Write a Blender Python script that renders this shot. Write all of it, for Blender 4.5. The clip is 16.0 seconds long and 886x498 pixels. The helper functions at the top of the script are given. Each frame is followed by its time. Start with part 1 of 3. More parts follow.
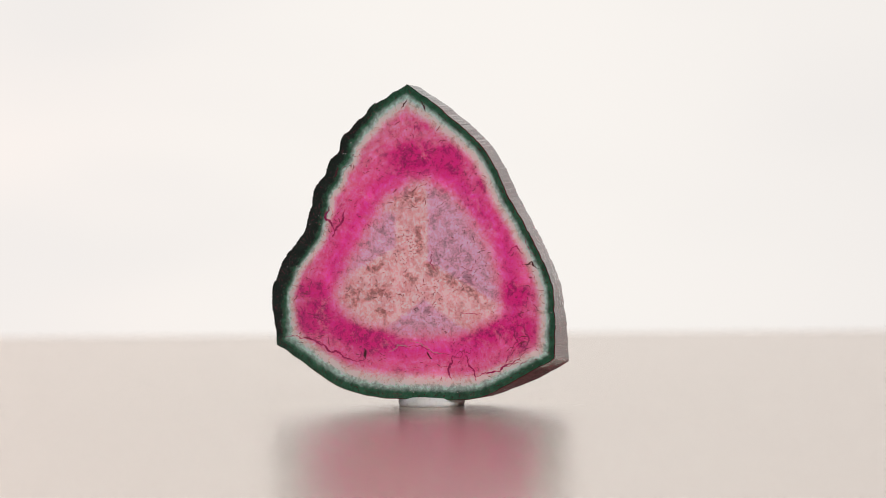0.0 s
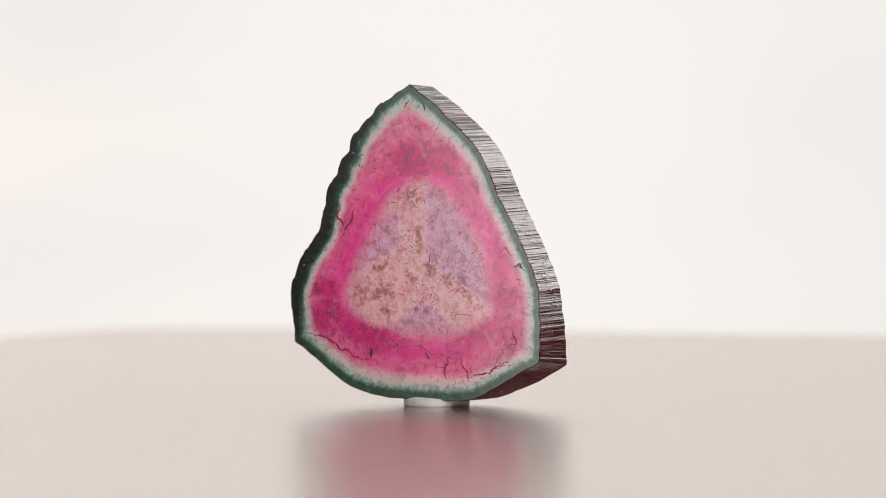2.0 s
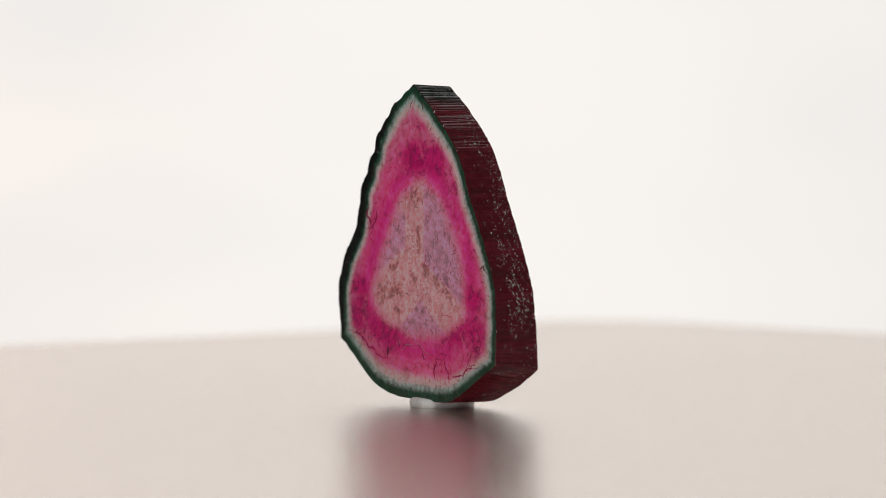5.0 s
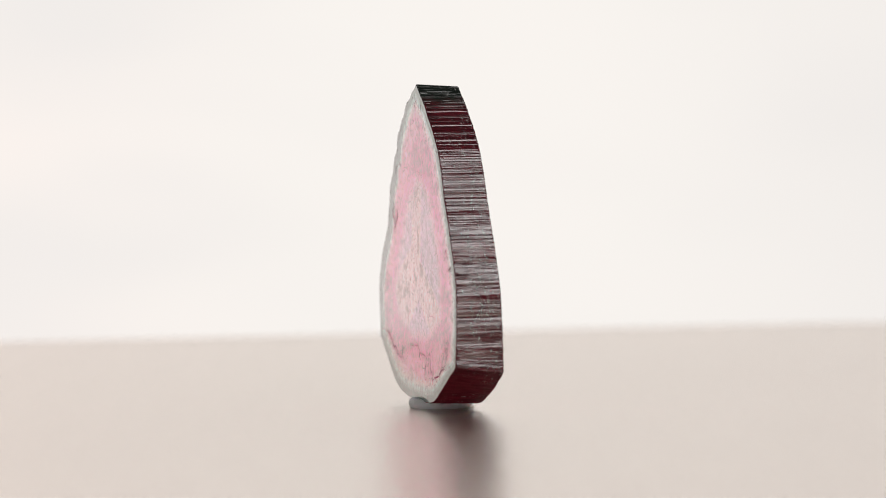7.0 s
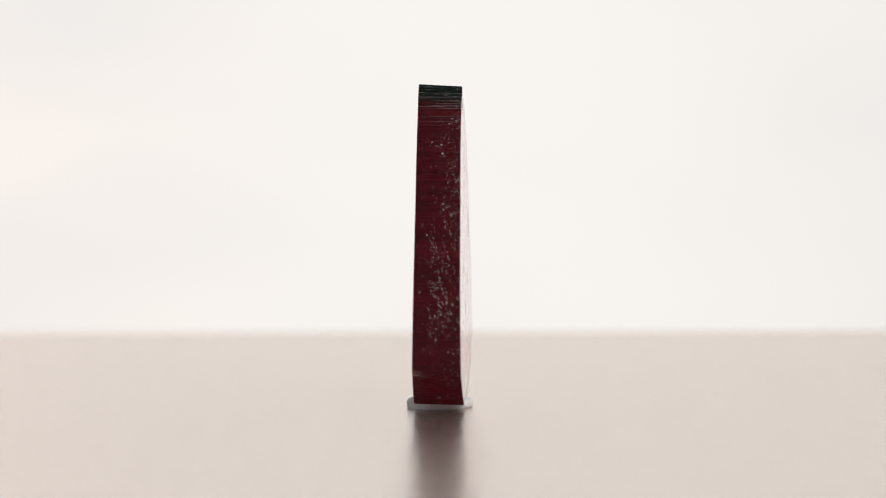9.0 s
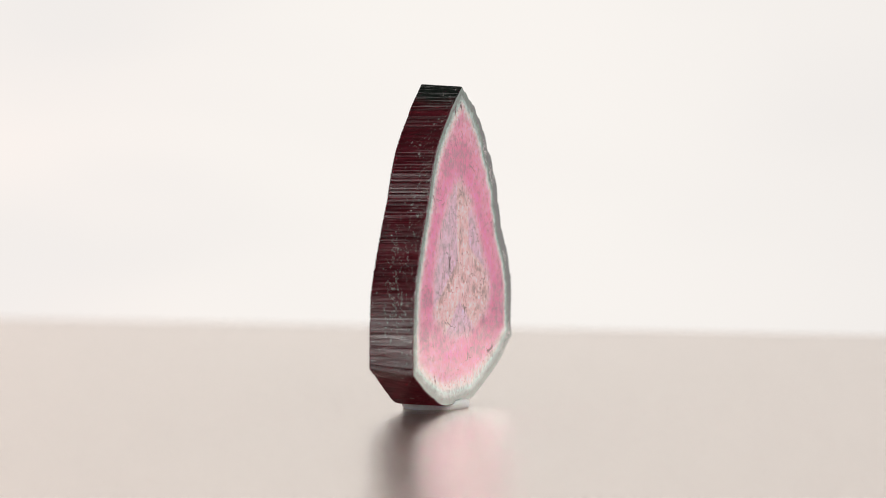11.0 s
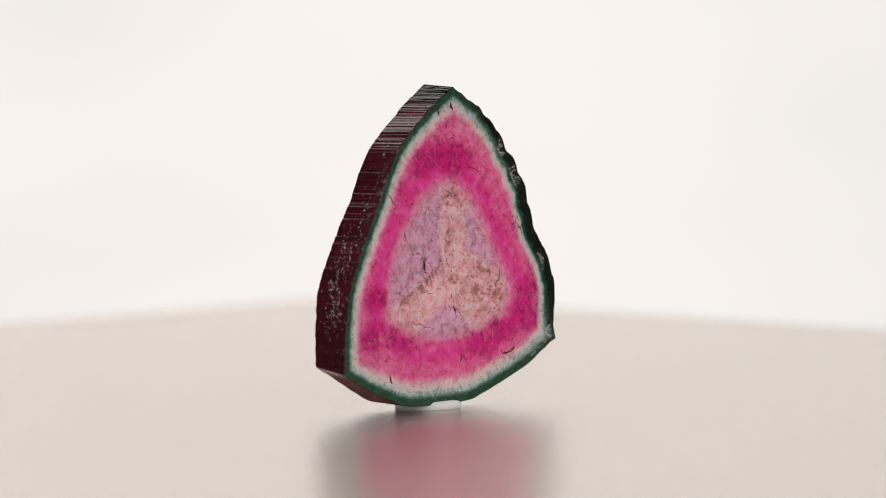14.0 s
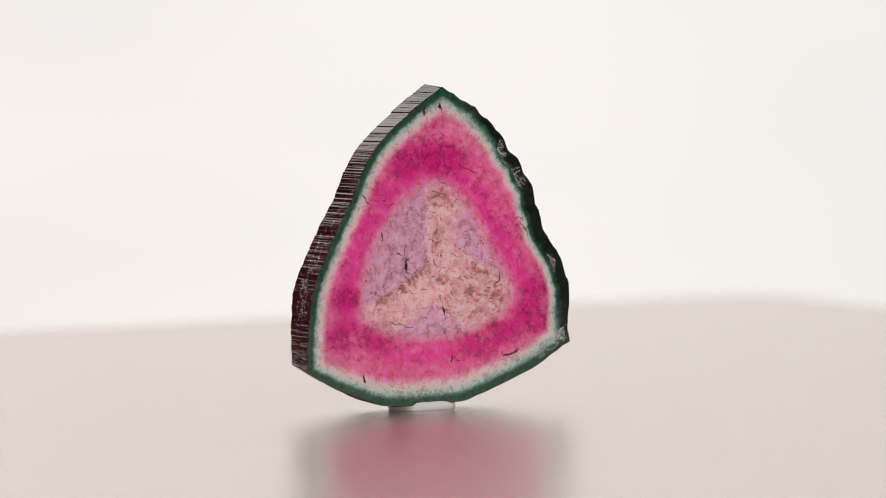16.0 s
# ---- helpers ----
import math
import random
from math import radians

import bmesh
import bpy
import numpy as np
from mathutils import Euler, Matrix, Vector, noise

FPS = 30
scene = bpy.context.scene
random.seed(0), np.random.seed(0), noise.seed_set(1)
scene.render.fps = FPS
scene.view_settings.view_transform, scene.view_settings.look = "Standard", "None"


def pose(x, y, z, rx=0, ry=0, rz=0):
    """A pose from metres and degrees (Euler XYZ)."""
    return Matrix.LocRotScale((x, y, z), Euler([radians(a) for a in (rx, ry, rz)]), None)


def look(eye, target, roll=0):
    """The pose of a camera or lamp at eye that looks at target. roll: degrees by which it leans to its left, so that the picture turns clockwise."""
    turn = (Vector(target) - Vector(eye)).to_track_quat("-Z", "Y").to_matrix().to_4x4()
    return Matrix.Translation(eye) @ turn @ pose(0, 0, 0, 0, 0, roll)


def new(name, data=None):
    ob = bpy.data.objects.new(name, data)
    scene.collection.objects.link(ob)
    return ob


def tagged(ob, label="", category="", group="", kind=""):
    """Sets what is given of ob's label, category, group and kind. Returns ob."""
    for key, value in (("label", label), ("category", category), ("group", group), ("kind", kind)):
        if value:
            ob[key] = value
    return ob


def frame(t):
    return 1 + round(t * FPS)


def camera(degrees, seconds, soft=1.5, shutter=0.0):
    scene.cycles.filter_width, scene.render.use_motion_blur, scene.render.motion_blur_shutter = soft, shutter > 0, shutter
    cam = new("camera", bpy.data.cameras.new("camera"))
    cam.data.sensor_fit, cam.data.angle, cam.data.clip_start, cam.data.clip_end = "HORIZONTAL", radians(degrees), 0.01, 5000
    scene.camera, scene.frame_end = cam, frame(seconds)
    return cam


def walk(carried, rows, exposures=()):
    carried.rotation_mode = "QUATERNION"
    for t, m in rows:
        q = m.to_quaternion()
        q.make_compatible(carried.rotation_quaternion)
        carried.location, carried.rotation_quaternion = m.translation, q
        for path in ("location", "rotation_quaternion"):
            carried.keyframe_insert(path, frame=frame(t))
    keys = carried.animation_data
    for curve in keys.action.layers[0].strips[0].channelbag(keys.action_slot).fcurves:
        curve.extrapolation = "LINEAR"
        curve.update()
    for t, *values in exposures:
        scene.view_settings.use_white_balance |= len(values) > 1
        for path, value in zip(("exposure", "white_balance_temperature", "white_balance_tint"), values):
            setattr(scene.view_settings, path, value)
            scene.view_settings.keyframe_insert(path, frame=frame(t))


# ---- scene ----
cam = camera(12.0, 16.0, soft=0.8)
EYE = Vector((0.00251, -0.403, 0.03429))
TILT = radians(2.729)
VIEW = look(EYE, EYE + Vector((0, math.cos(TILT), -math.sin(TILT))), -0.75)
walk(cam, [(0.0, VIEW), (16.0, VIEW)])
cam.data.dof.use_dof = True
cam.data.dof.focus_distance = 0.402
cam.data.dof.aperture_fstop = 27.0

MM = 0.001
TURN_RATE = 8.748      # degrees a second, clockwise from above
EDGE_ON = 8.65         # when the slice stands edge-on to the lens

# ---- light ----
world = bpy.data.worlds.new("studio_air")
scene.world = world
world.use_nodes = True
world.node_tree.nodes["Background"].inputs["Color"].default_value = (0.9, 0.92, 1.0, 1)
world.node_tree.nodes["Background"].inputs["Strength"].default_value = 0.05


def softbox(name, eye, target, width, height, radiance, colour):
    lamp = bpy.data.lights.new(name, "AREA")
    lamp.shape, lamp.size, lamp.size_y = "RECTANGLE", width, height
    lamp.energy, lamp.color = math.pi * width * height * radiance, colour
    ob = new(name, lamp)
    ob.matrix_basis = look(eye, target)
    return tagged(ob, kind="structure")


def around(angle, away, up):
    """A place round the stone, by its angle from the lens's side."""
    return (-away * math.sin(radians(angle)), -away * math.cos(radians(angle)), up)


# the key: a bright strip in front of a wide, dimmer sheet
softbox("softbox_key", around(44.5, 1.0, -0.12), (0, 0, 0.012), 0.112, 0.40, 9.6, (1.0, 0.985, 0.97))
softbox("softbox_sheet", around(49.6, 1.03, 0.12), (0, 0, 0.012), 0.37, 0.95, 2.5, (1.0, 0.985, 0.97))
softbox("softbox_fill", (0.56, -0.87, 0.84), (0, 0, 0), 0.55, 0.70, 9.4, (1.0, 0.98, 0.97))
softbox("softbox_side", (0.53, 0.46, 0.285), (0, 0, 0.015), 0.34, 0.34, 4.5, (1.0, 0.985, 0.97))


# ---- materials ----
class Nodes:
    """A small helper to write node materials."""

    def __init__(self, name):
        self.mat = bpy.data.materials.new(name)
        self.mat.use_nodes = True
        self.tree = self.mat.node_tree
        self.tree.nodes.clear()
        self.out = self.tree.nodes.new("ShaderNodeOutputMaterial")

    def add(self, kind, values=None):
        node = self.tree.nodes.new(kind)
        for key, value in (values or {}).items():
            if isinstance(value, bpy.types.NodeSocket):
                self.tree.links.new(value, node.inputs[key])
            else:
                node.inputs[key].default_value = value
        return node

    def coords(self, scale=(1, 1, 1)):
        c = self.add("ShaderNodeTexCoord")
        m = self.add("ShaderNodeMapping", {"Vector": c.outputs["Object"], "Scale": scale})
        return m.outputs["Vector"]

    def noise(self, vector, scale, detail=4.0, rough=0.55, distortion=0.0):
        n = self.add("ShaderNodeTexNoise", {"Vector": vector, "Scale": scale, "Detail": detail, "Roughness": rough, "Distortion": distortion})
        return n.outputs["Fac"]

    def maths(self, op, a, b=0.0, clamp=False):
        n = self.add("ShaderNodeMath", {0: a, 1: b})
        n.operation, n.use_clamp = op, clamp
        return n.outputs[0]

    def step(self, value, low, high, a=0.0, b=1.0):
        n = self.add("ShaderNodeMapRange", {"Value": value, "From Min": low, "From Max": high, "To Min": a, "To Max": b})
        n.interpolation_type = "SMOOTHSTEP"
        return n.outputs[0]

    def mix(self, fac, a, b, blend="MIX"):
        n = self.add("ShaderNodeMix")
        n.data_type, n.blend_type = "RGBA", blend
        for i, v in ((0, fac), (6, a), (7, b)):
            if isinstance(v, bpy.types.NodeSocket):
                self.tree.links.new(v, n.inputs[i])
            else:
                n.inputs[i].default_value = v
        return n.outputs[2]

    def ramp(self, value, stops):
        n = self.add("ShaderNodeValToRGB", {"Fac": value})
        e = n.color_ramp.elements
        while len(e) < len(stops):
            e.new(0.5)
        for item, (at, colour) in zip(e, stops):
            item.position, item.color = at, (*colour, 1)
        return n.outputs["Color"]

    def attr(self, name):
        n = self.add("ShaderNodeAttribute")
        n.attribute_name = name
        return n.outputs["Fac"]

    def bump(self, height, strength, distance, normal=None):
        values = {"Height": height, "Strength": strength, "Distance": distance}
        if normal:
            values["Normal"] = normal
        return self.add("ShaderNodeBump", values).outputs["Normal"]

    def done(self, shader):
        self.tree.links.new(shader, self.out.inputs["Surface"])
        return self.mat


def slice_material():
    """Zoned tourmaline: green skin, pale band, pink mantle, mauve core with a three-armed star."""
    n = Nodes("tourmaline_zoned")
    v = n.coords((1000, 1000, 1000))     # millimetres
    wob = n.maths("SUBTRACT", n.noise(v, 0.45, 5.0, 0.6), 0.5)
    fine = n.maths("SUBTRACT", n.noise(v, 2.2, 6.0, 0.65), 0.5)
    grain = n.noise(v, 7.0, 6.0, 0.7)
    skin = n.maths("ADD", n.attr("skin"), n.maths("ADD", n.maths("MULTIPLY", fine, 0.55), n.maths("MULTIPLY", n.maths("SUBTRACT", grain, 0.5), 0.25)))
    core = n.maths("ADD", n.attr("core"), n.maths("ADD", n.maths("MULTIPLY", wob, 0.9), n.maths("MULTIPLY", fine, 0.5)))
    arm = n.maths("ADD", n.attr("arm"), n.maths("ADD", n.maths("MULTIPLY", wob, 0.45), n.maths("MULTIPLY", fine, 0.45)))
    # mantle by distance from the core, 0..6 mm
    mantle = n.ramp(n.maths("DIVIDE", core, 6.0, True), [
        (0.00, (0.76, 0.42, 0.53)), (0.09, (0.88, 0.32, 0.51)), (0.17, (0.93, 0.15, 0.46)), (0.30, (0.92, 0.065, 0.40)),
        (0.42, (0.89, 0.11, 0.385)), (0.58, (0.92, 0.20, 0.44)), (1.0, (0.93, 0.30, 0.49))])
    lay = n.add("ShaderNodeCombineXYZ", {"X": core, "Y": n.maths("MULTIPLY", n.noise(v, 0.25, 3.0), 6.0)}).outputs[0]
    growth = n.step(n.noise(lay, 1.5, 4.0, 0.62), 0.40, 0.64)          # growth bands that follow the core's sides
    mantle = n.mix(n.maths("MULTIPLY", growth, 0.50), mantle, (0.72, 0.050, 0.27, 1))
    streak = n.noise(n.coords((1000, 420, 1500)), 0.9, 8.0, 0.70, 0.3)
    deep = n.maths("ADD", n.attr("corner"), n.maths("MULTIPLY", n.maths("SUBTRACT", streak, 0.5), 0.75))
    deep = n.step(n.maths("ADD", deep, n.maths("MULTIPLY", wob, 0.5)), 0.12, 0.85)
    mantle = n.mix(n.maths("MULTIPLY", deep, 0.92), mantle, (0.60, 0.014, 0.21, 1))
    cloud = n.step(n.noise(v, 0.9, 10.0, 0.80, 0.9), 0.46, 0.70)
    mantle = n.mix(n.maths("MULTIPLY", cloud, 0.62), mantle, (0.58, 0.045, 0.20, 1))
    milk = n.step(n.noise(v, 0.5, 9.0, 0.74, 0.5), 0.50, 0.74)
    mantle = n.mix(n.maths("MULTIPLY", milk, 0.45), mantle, (0.95, 0.38, 0.55, 1))
    brown = n.maths("ADD", n.noise(v, 1.6, 10.0, 0.80, 0.3), n.maths("MULTIPLY", n.attr("brown"), 0.20))
    stain = n.step(brown, 0.58, 0.74)
    murk = n.step(n.noise(v, 0.5, 8.0, 0.68, 0.4), 0.42, 0.66)
    beige = n.mix(murk, (0.90, 0.60, 0.61, 1), (0.78, 0.46, 0.49, 1))
    beige = n.mix(n.maths("MULTIPLY", stain, 0.85), beige, (0.36, 0.145, 0.135, 1))
    mauve = n.mix(n.step(n.noise(v, 0.7, 7.0, 0.68), 0.47, 0.70), (0.68, 0.42, 0.57, 1), (0.52, 0.26, 0.37, 1))
    heart = n.mix(n.maths("MULTIPLY", n.step(arm, -0.3, 0.3), n.step(milk, 0.0, 1.0, 0.92, 0.62)), beige, mauve)
    colour = n.mix(n.step(core, -0.9, 0.8), heart, mantle)
    # the skin, by depth below the outline
    pale = n.mix(n.step(skin, 1.05, 1.8), (0.44, 0.64, 0.58, 1), (0.86, 0.76, 0.72, 1))
    rind = n.mix(n.step(skin, 0.56, 1.20), (0.025, 0.112, 0.060, 1), pale)
    tar = n.maths("MULTIPLY", n.step(skin, 0.62, 0.32), n.step(n.attr("black"), 0.0, 0.6, 0.12, 1.0))
    rind = n.mix(tar, rind, (0.004, 0.012, 0.008, 1))
    colour = n.mix(n.step(skin, 1.5, 2.9), rind, colour)
    # dark specks and brownish veils
    speck = n.step(grain, 0.56, 0.64)
    veil = n.step(n.noise(v, 0.35, 4.0), 0.42, 0.62)
    colour = n.mix(n.maths("MULTIPLY", n.maths("MULTIPLY", speck, veil), 0.75), colour, (0.14, 0.03, 0.045, 1))
    vein = n.maths("ABSOLUTE", n.maths("SUBTRACT", n.noise(v, 1.1, 6.0, 0.62, 0.9), 0.5))
    vein = n.maths("MULTIPLY", n.step(vein, 0.016, 0.003), n.step(n.noise(n.coords((800, 900, 1000)), 0.5, 3.0), 0.52, 0.64))
    colour = n.mix(n.maths("MULTIPLY", vein, 0.40), colour, (0.12, 0.03, 0.045, 1))
    mottle = n.maths("MULTIPLY", n.step(n.noise(v, 1.3, 10.0, 0.72, 0.5), 0.34, 0.66, 0.64, 1.25), n.step(n.noise(v, 5.0, 7.0, 0.80), 0.34, 0.66, 0.74, 1.17))
    colour = n.mix(1.0, colour, n.add("ShaderNodeCombineColor", {0: mottle, 1: mottle, 2: mottle}).outputs[0], "MULTIPLY")
    pit = n.bump(grain, 0.03, 0.00004)
    pit = n.bump(fine, 0.015, 0.0001, pit)
    body = n.add("ShaderNodeBsdfPrincipled", {"Base Color": n.mix(1.0, colour, (0.76, 0.76, 0.76, 1), "MULTIPLY"), "Roughness": 0.36, "Specular IOR Level": 0.22})
    glow = n.add("ShaderNodeBsdfTranslucent", {"Color": colour})
    stone = n.add("ShaderNodeAddShader", {0: body.outputs[0], 1: glow.outputs[0]})
    polish = n.add("ShaderNodeBsdfGlossy", {"Color": (1, 1, 1, 1), "Roughness": n.step(grain, 0.3, 0.8, 0.09, 0.16), "Normal": pit})
    fresnel = n.add("ShaderNodeFresnel", {"IOR": 1.70})
    return n.done(n.add("ShaderNodeMixShader", {0: fresnel.outputs[0], 1: stone.outputs[0], 2: polish.outputs[0]}).outputs[0])


def rim_material():
    """The grown prism sides: striated, dark wine red, green-black at the termination."""
    n = Nodes("tourmaline_rim")
    v = n.coords((1000, 1000, 1000))
    s = n.coords((5, 1000, 1000))         # long straight streaks through the thickness
    stripe = n.noise(s, 4.2, 2.0, 0.6)
    groove = n.noise(s, 2.2, 2.0, 0.5)
    broad = n.noise(s, 0.8, 3.0, 0.6)
    patch = n.noise(v, 0.8, 6.0, 0.7)
    z = n.add("ShaderNodeSeparateXYZ", {"Vector": v}).outputs["Z"]
    red = n.mix(n.step(stripe, 0.35, 0.7), (0.030, 0.006, 0.008, 1), (0.072, 0.011, 0.016, 1))
    red = n.mix(n.step(broad, 0.4, 0.65, 0.0, 0.6), red, (0.014, 0.007, 0.008, 1))
    tip = n.step(n.maths("ADD", z, n.maths("MULTIPLY", patch, 2.0)), 29.3, 31.0)
    colour = n.mix(tip, red, (0.012, 0.016, 0.013, 1))
    shade = n.step(n.noise(v, 1.6, 8.0, 0.75), 0.36, 0.66, 0.55, 1.25)
    colour = n.mix(1.0, colour, n.add("ShaderNodeCombineColor", {0: shade, 1: shade, 2: shade}).outputs[0], "MULTIPLY")
    scuff = n.maths("MULTIPLY", n.step(n.noise(v, 3.0, 9.0, 0.78, 0.2), 0.56, 0.62), n.step(n.maths("ADD", n.noise(v, 0.45, 3.0), n.maths("MULTIPLY", n.maths("SUBTRACT", n.add("ShaderNodeSeparateXYZ", {"Vector": v}).outputs["X"], 2.4), 0.05)), 0.50, 0.66))
    colour = n.mix(n.maths("MULTIPLY", scuff, 0.8), colour, (0.42, 0.38, 0.36, 1))
    # fine scratches up and down the side, thickest towards the far cut
    across = n.add("ShaderNodeSeparateXYZ", {"Vector": v}).outputs["X"]
    scratch = n.step(n.noise(n.coords((2600, 1300, 700)), 1.3, 9.0, 0.78), 0.57, 0.66)
    rubbed = n.step(n.maths("ADD", n.noise(v, 0.5, 4.0, 0.6), n.maths("MULTIPLY", n.maths("SUBTRACT", across, 2.2), 0.07)), 0.46, 0.66)
    colour = n.mix(n.maths("MULTIPLY", n.maths("MULTIPLY", scratch, rubbed), 0.55), colour, (0.40, 0.36, 0.35, 1))
    normal = n.bump(groove, 0.10, 0.0003)
    normal = n.bump(stripe, 1.0, 0.00008, normal)
    normal = n.bump(patch, 0.08, 0.0001, normal)
    rough = n.mix(scuff, n.step(patch, 0.3, 0.7, 0.03, 0.08), (0.6, 0.6, 0.6, 1))
    body = n.add("ShaderNodeBsdfPrincipled", {"Base Color": colour, "Roughness": rough, "IOR": 1.64, "Specular IOR Level": 0.36, "Normal": normal})
    # the broken facets at the foot are dull
    dull = n.add("ShaderNodeBsdfDiffuse", {"Color": n.mix(n.step(stripe, 0.3, 0.7), colour, (0.085, 0.016, 0.021, 1)), "Roughness": 0.5, "Normal": normal})
    worn = n.maths("ADD", z, n.maths("MULTIPLY", n.maths("SUBTRACT", patch, 0.5), 1.5))
    side = n.add("ShaderNodeMixShader", {0: n.step(worn, 3.4, 4.8, 0.12, 1.0), 1: dull.outputs[0], 2: body.outputs[0]})
    glow = n.add("ShaderNodeBsdfTranslucent", {"Color": n.mix(tip, (0.105, 0.009, 0.018, 1), (0.006, 0.012, 0.009, 1))})
    return n.done(n.add("ShaderNodeAddShader", {0: side.outputs[0], 1: glow.outputs[0]}).outputs[0])


def putty_material():
    n = Nodes("white_putty")
    v = n.coords((1000, 1000, 1000))
    lump = n.noise(v, 0.9, 5.0, 0.6)
    colour = n.mix(n.step(n.noise(v, 2.5, 5.0), 0.55, 0.8), (0.76, 0.75, 0.75, 1), (0.58, 0.56, 0.56, 1))
    body = n.add("ShaderNodeBsdfPrincipled", {"Base Color": colour, "Roughness": 0.5, "Normal": n.bump(n.noise(v, 2.4, 6.0, 0.68, 0.5), 0.8, 0.0003, n.bump(lump, 0.6, 0.0003)), "Subsurface Weight": 0.1, "Subsurface Scale": 0.001})
    return n.done(body.outputs[0])


def plate_material():
    """A satin metal plate, grey-brown, with a fine grain, worn in places."""
    n = Nodes("satin_plate")
    v = n.coords((1000, 1000, 1000))
    grain = n.noise(v, 1.1, 3.0, 0.5)
    cloud = n.noise(v, 0.03, 5.0, 0.6)
    pits = n.step(n.noise(v, 0.9, 3.0, 0.5), 0.66, 0.74)
    colour = n.mix(cloud, (0.75, 0.65, 0.58, 1), (0.79, 0.69, 0.62, 1))
    colour = n.mix(n.maths("MULTIPLY", pits, 0.5), colour, (0.12, 0.10, 0.09, 1))
    normal = n.bump(grain, 1.0, 0.00013)
    normal = n.bump(pits, 0.3, 0.00005, normal)
    normal = n.bump(n.noise(v, 4.0, 2.0, 0.6), 0.6, 0.00003, normal)
    body = n.add("ShaderNodeBsdfPrincipled", {"Base Color": colour, "Metallic": 1.0, "Roughness": n.step(cloud, 0.2, 0.8, 0.145, 0.16), "Normal": normal})
    haze = n.add("ShaderNodeBsdfPrincipled", {"Base Color": colour, "Metallic": 1.0, "Roughness": 0.42, "Normal": normal})
    return n.done(n.add("ShaderNodeMixShader", {0: 0.27, 1: body.outputs[0], 2: haze.outputs[0]}).outputs[0])


def glow_material():
    """The white diffuser behind the set, lit by its own emission, unevenly bright and slightly rosy at one side."""
    n = Nodes("lit_diffuser")
    v = n.coords()
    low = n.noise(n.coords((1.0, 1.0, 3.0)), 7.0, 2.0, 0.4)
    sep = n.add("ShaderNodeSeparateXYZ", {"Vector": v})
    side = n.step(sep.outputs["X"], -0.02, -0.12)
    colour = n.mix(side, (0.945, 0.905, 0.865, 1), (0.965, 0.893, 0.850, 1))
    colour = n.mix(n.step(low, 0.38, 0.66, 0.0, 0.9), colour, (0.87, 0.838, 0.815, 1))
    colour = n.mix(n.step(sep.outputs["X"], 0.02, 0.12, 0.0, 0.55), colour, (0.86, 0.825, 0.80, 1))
    # half as bright again past the left of view, added to whiten grazing reflections
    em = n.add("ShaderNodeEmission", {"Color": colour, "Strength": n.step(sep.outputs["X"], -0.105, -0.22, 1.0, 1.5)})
    return n.done(em.outputs[0])


def healed_material():
    """A matt seam in the pink, as deep in colour as the stone round it, without its polish."""
    n = Nodes("healed_crack")
    v = n.coords((1000, 1000, 1000))
    colour = n.mix(n.step(n.noise(v, 2.0, 6.0, 0.7), 0.35, 0.7), (0.46, 0.065, 0.19, 1), (0.22, 0.024, 0.080, 1))
    body = n.add("ShaderNodeBsdfDiffuse", {"Color": n.mix(1.0, colour, (0.47, 0.47, 0.47, 1), "MULTIPLY"), "Roughness": 0.6})
    glow = n.add("ShaderNodeBsdfTranslucent", {"Color": colour})
    return n.done(n.add("ShaderNodeAddShader", {0: body.outputs[0], 1: glow.outputs[0]}).outputs[0])


def plain_material(name, colour, rough, scale, depth):
    n = Nodes(name)
    v = n.coords()
    a = n.noise(v, scale, 5.0)
    b = n.noise(v, scale * 12, 4.0)
    dark = tuple(c * 0.82 for c in colour)
    body = n.add("ShaderNodeBsdfPrincipled", {"Base Color": n.mix(a, (*dark, 1), (*colour, 1)), "Roughness": rough, "Normal": n.bump(b, 0.2, depth)})
    return n.done(body.outputs[0])


SLICE, RIM, PUTTY, PLATE, GLOW = slice_material(), rim_material(), putty_material(), plate_material(), glow_material()
CRACK = plain_material("crack_fill", (0.075, 0.012, 0.022), 0.8, 900, 0.00002)
HEALED = healed_material()
FLECK = plain_material("dark_inclusion", (0.24, 0.06, 0.075), 0.12, 900, 0.00002)
GRAINS = plain_material("grey_grains", (0.46, 0.42, 0.40), 0.8, 900, 0.00002)
PALE = plain_material("pale_crack", (0.62, 0.34, 0.40), 0.5, 900, 0.00002)
SPARK = plain_material("open_chip", (0.78, 0.75, 0.73), 0.18, 900, 0.00002)
WALLPAINT = plain_material("wall_paint", (0.10, 0.10, 0.10), 0.7, 1.5, 0.002)
FLOORPAINT = plain_material("floor_paint", (0.10, 0.10, 0.10), 0.5, 2.0, 0.002)
BLACKMETAL = plain_material("painted_metal", (0.08, 0.08, 0.085), 0.45, 40, 0.0002)


def link_mesh(name, verts, faces, material, parent=None, smooth=False):
    me = bpy.data.meshes.new(name)
    me.from_pydata(verts, [], faces)
    me.materials.append(material)
    if smooth:
        me.shade_smooth()
    me.update()
    ob = new(name, me)
    ob.parent = parent
    return ob


def box(name, lo, hi, material, parent=None):
    bm = bmesh.new()
    bmesh.ops.create_cube(bm, size=1)
    for v in bm.verts:
        v.co = Vector([(a + b) / 2 + c * (b - a) for a, b, c in zip(lo, hi, v.co)])
    me = bpy.data.meshes.new(name)
    bm.to_mesh(me), bm.free()
    me.materials.append(material)
    ob = new(name, me)
    ob.parent = parent
    return ob


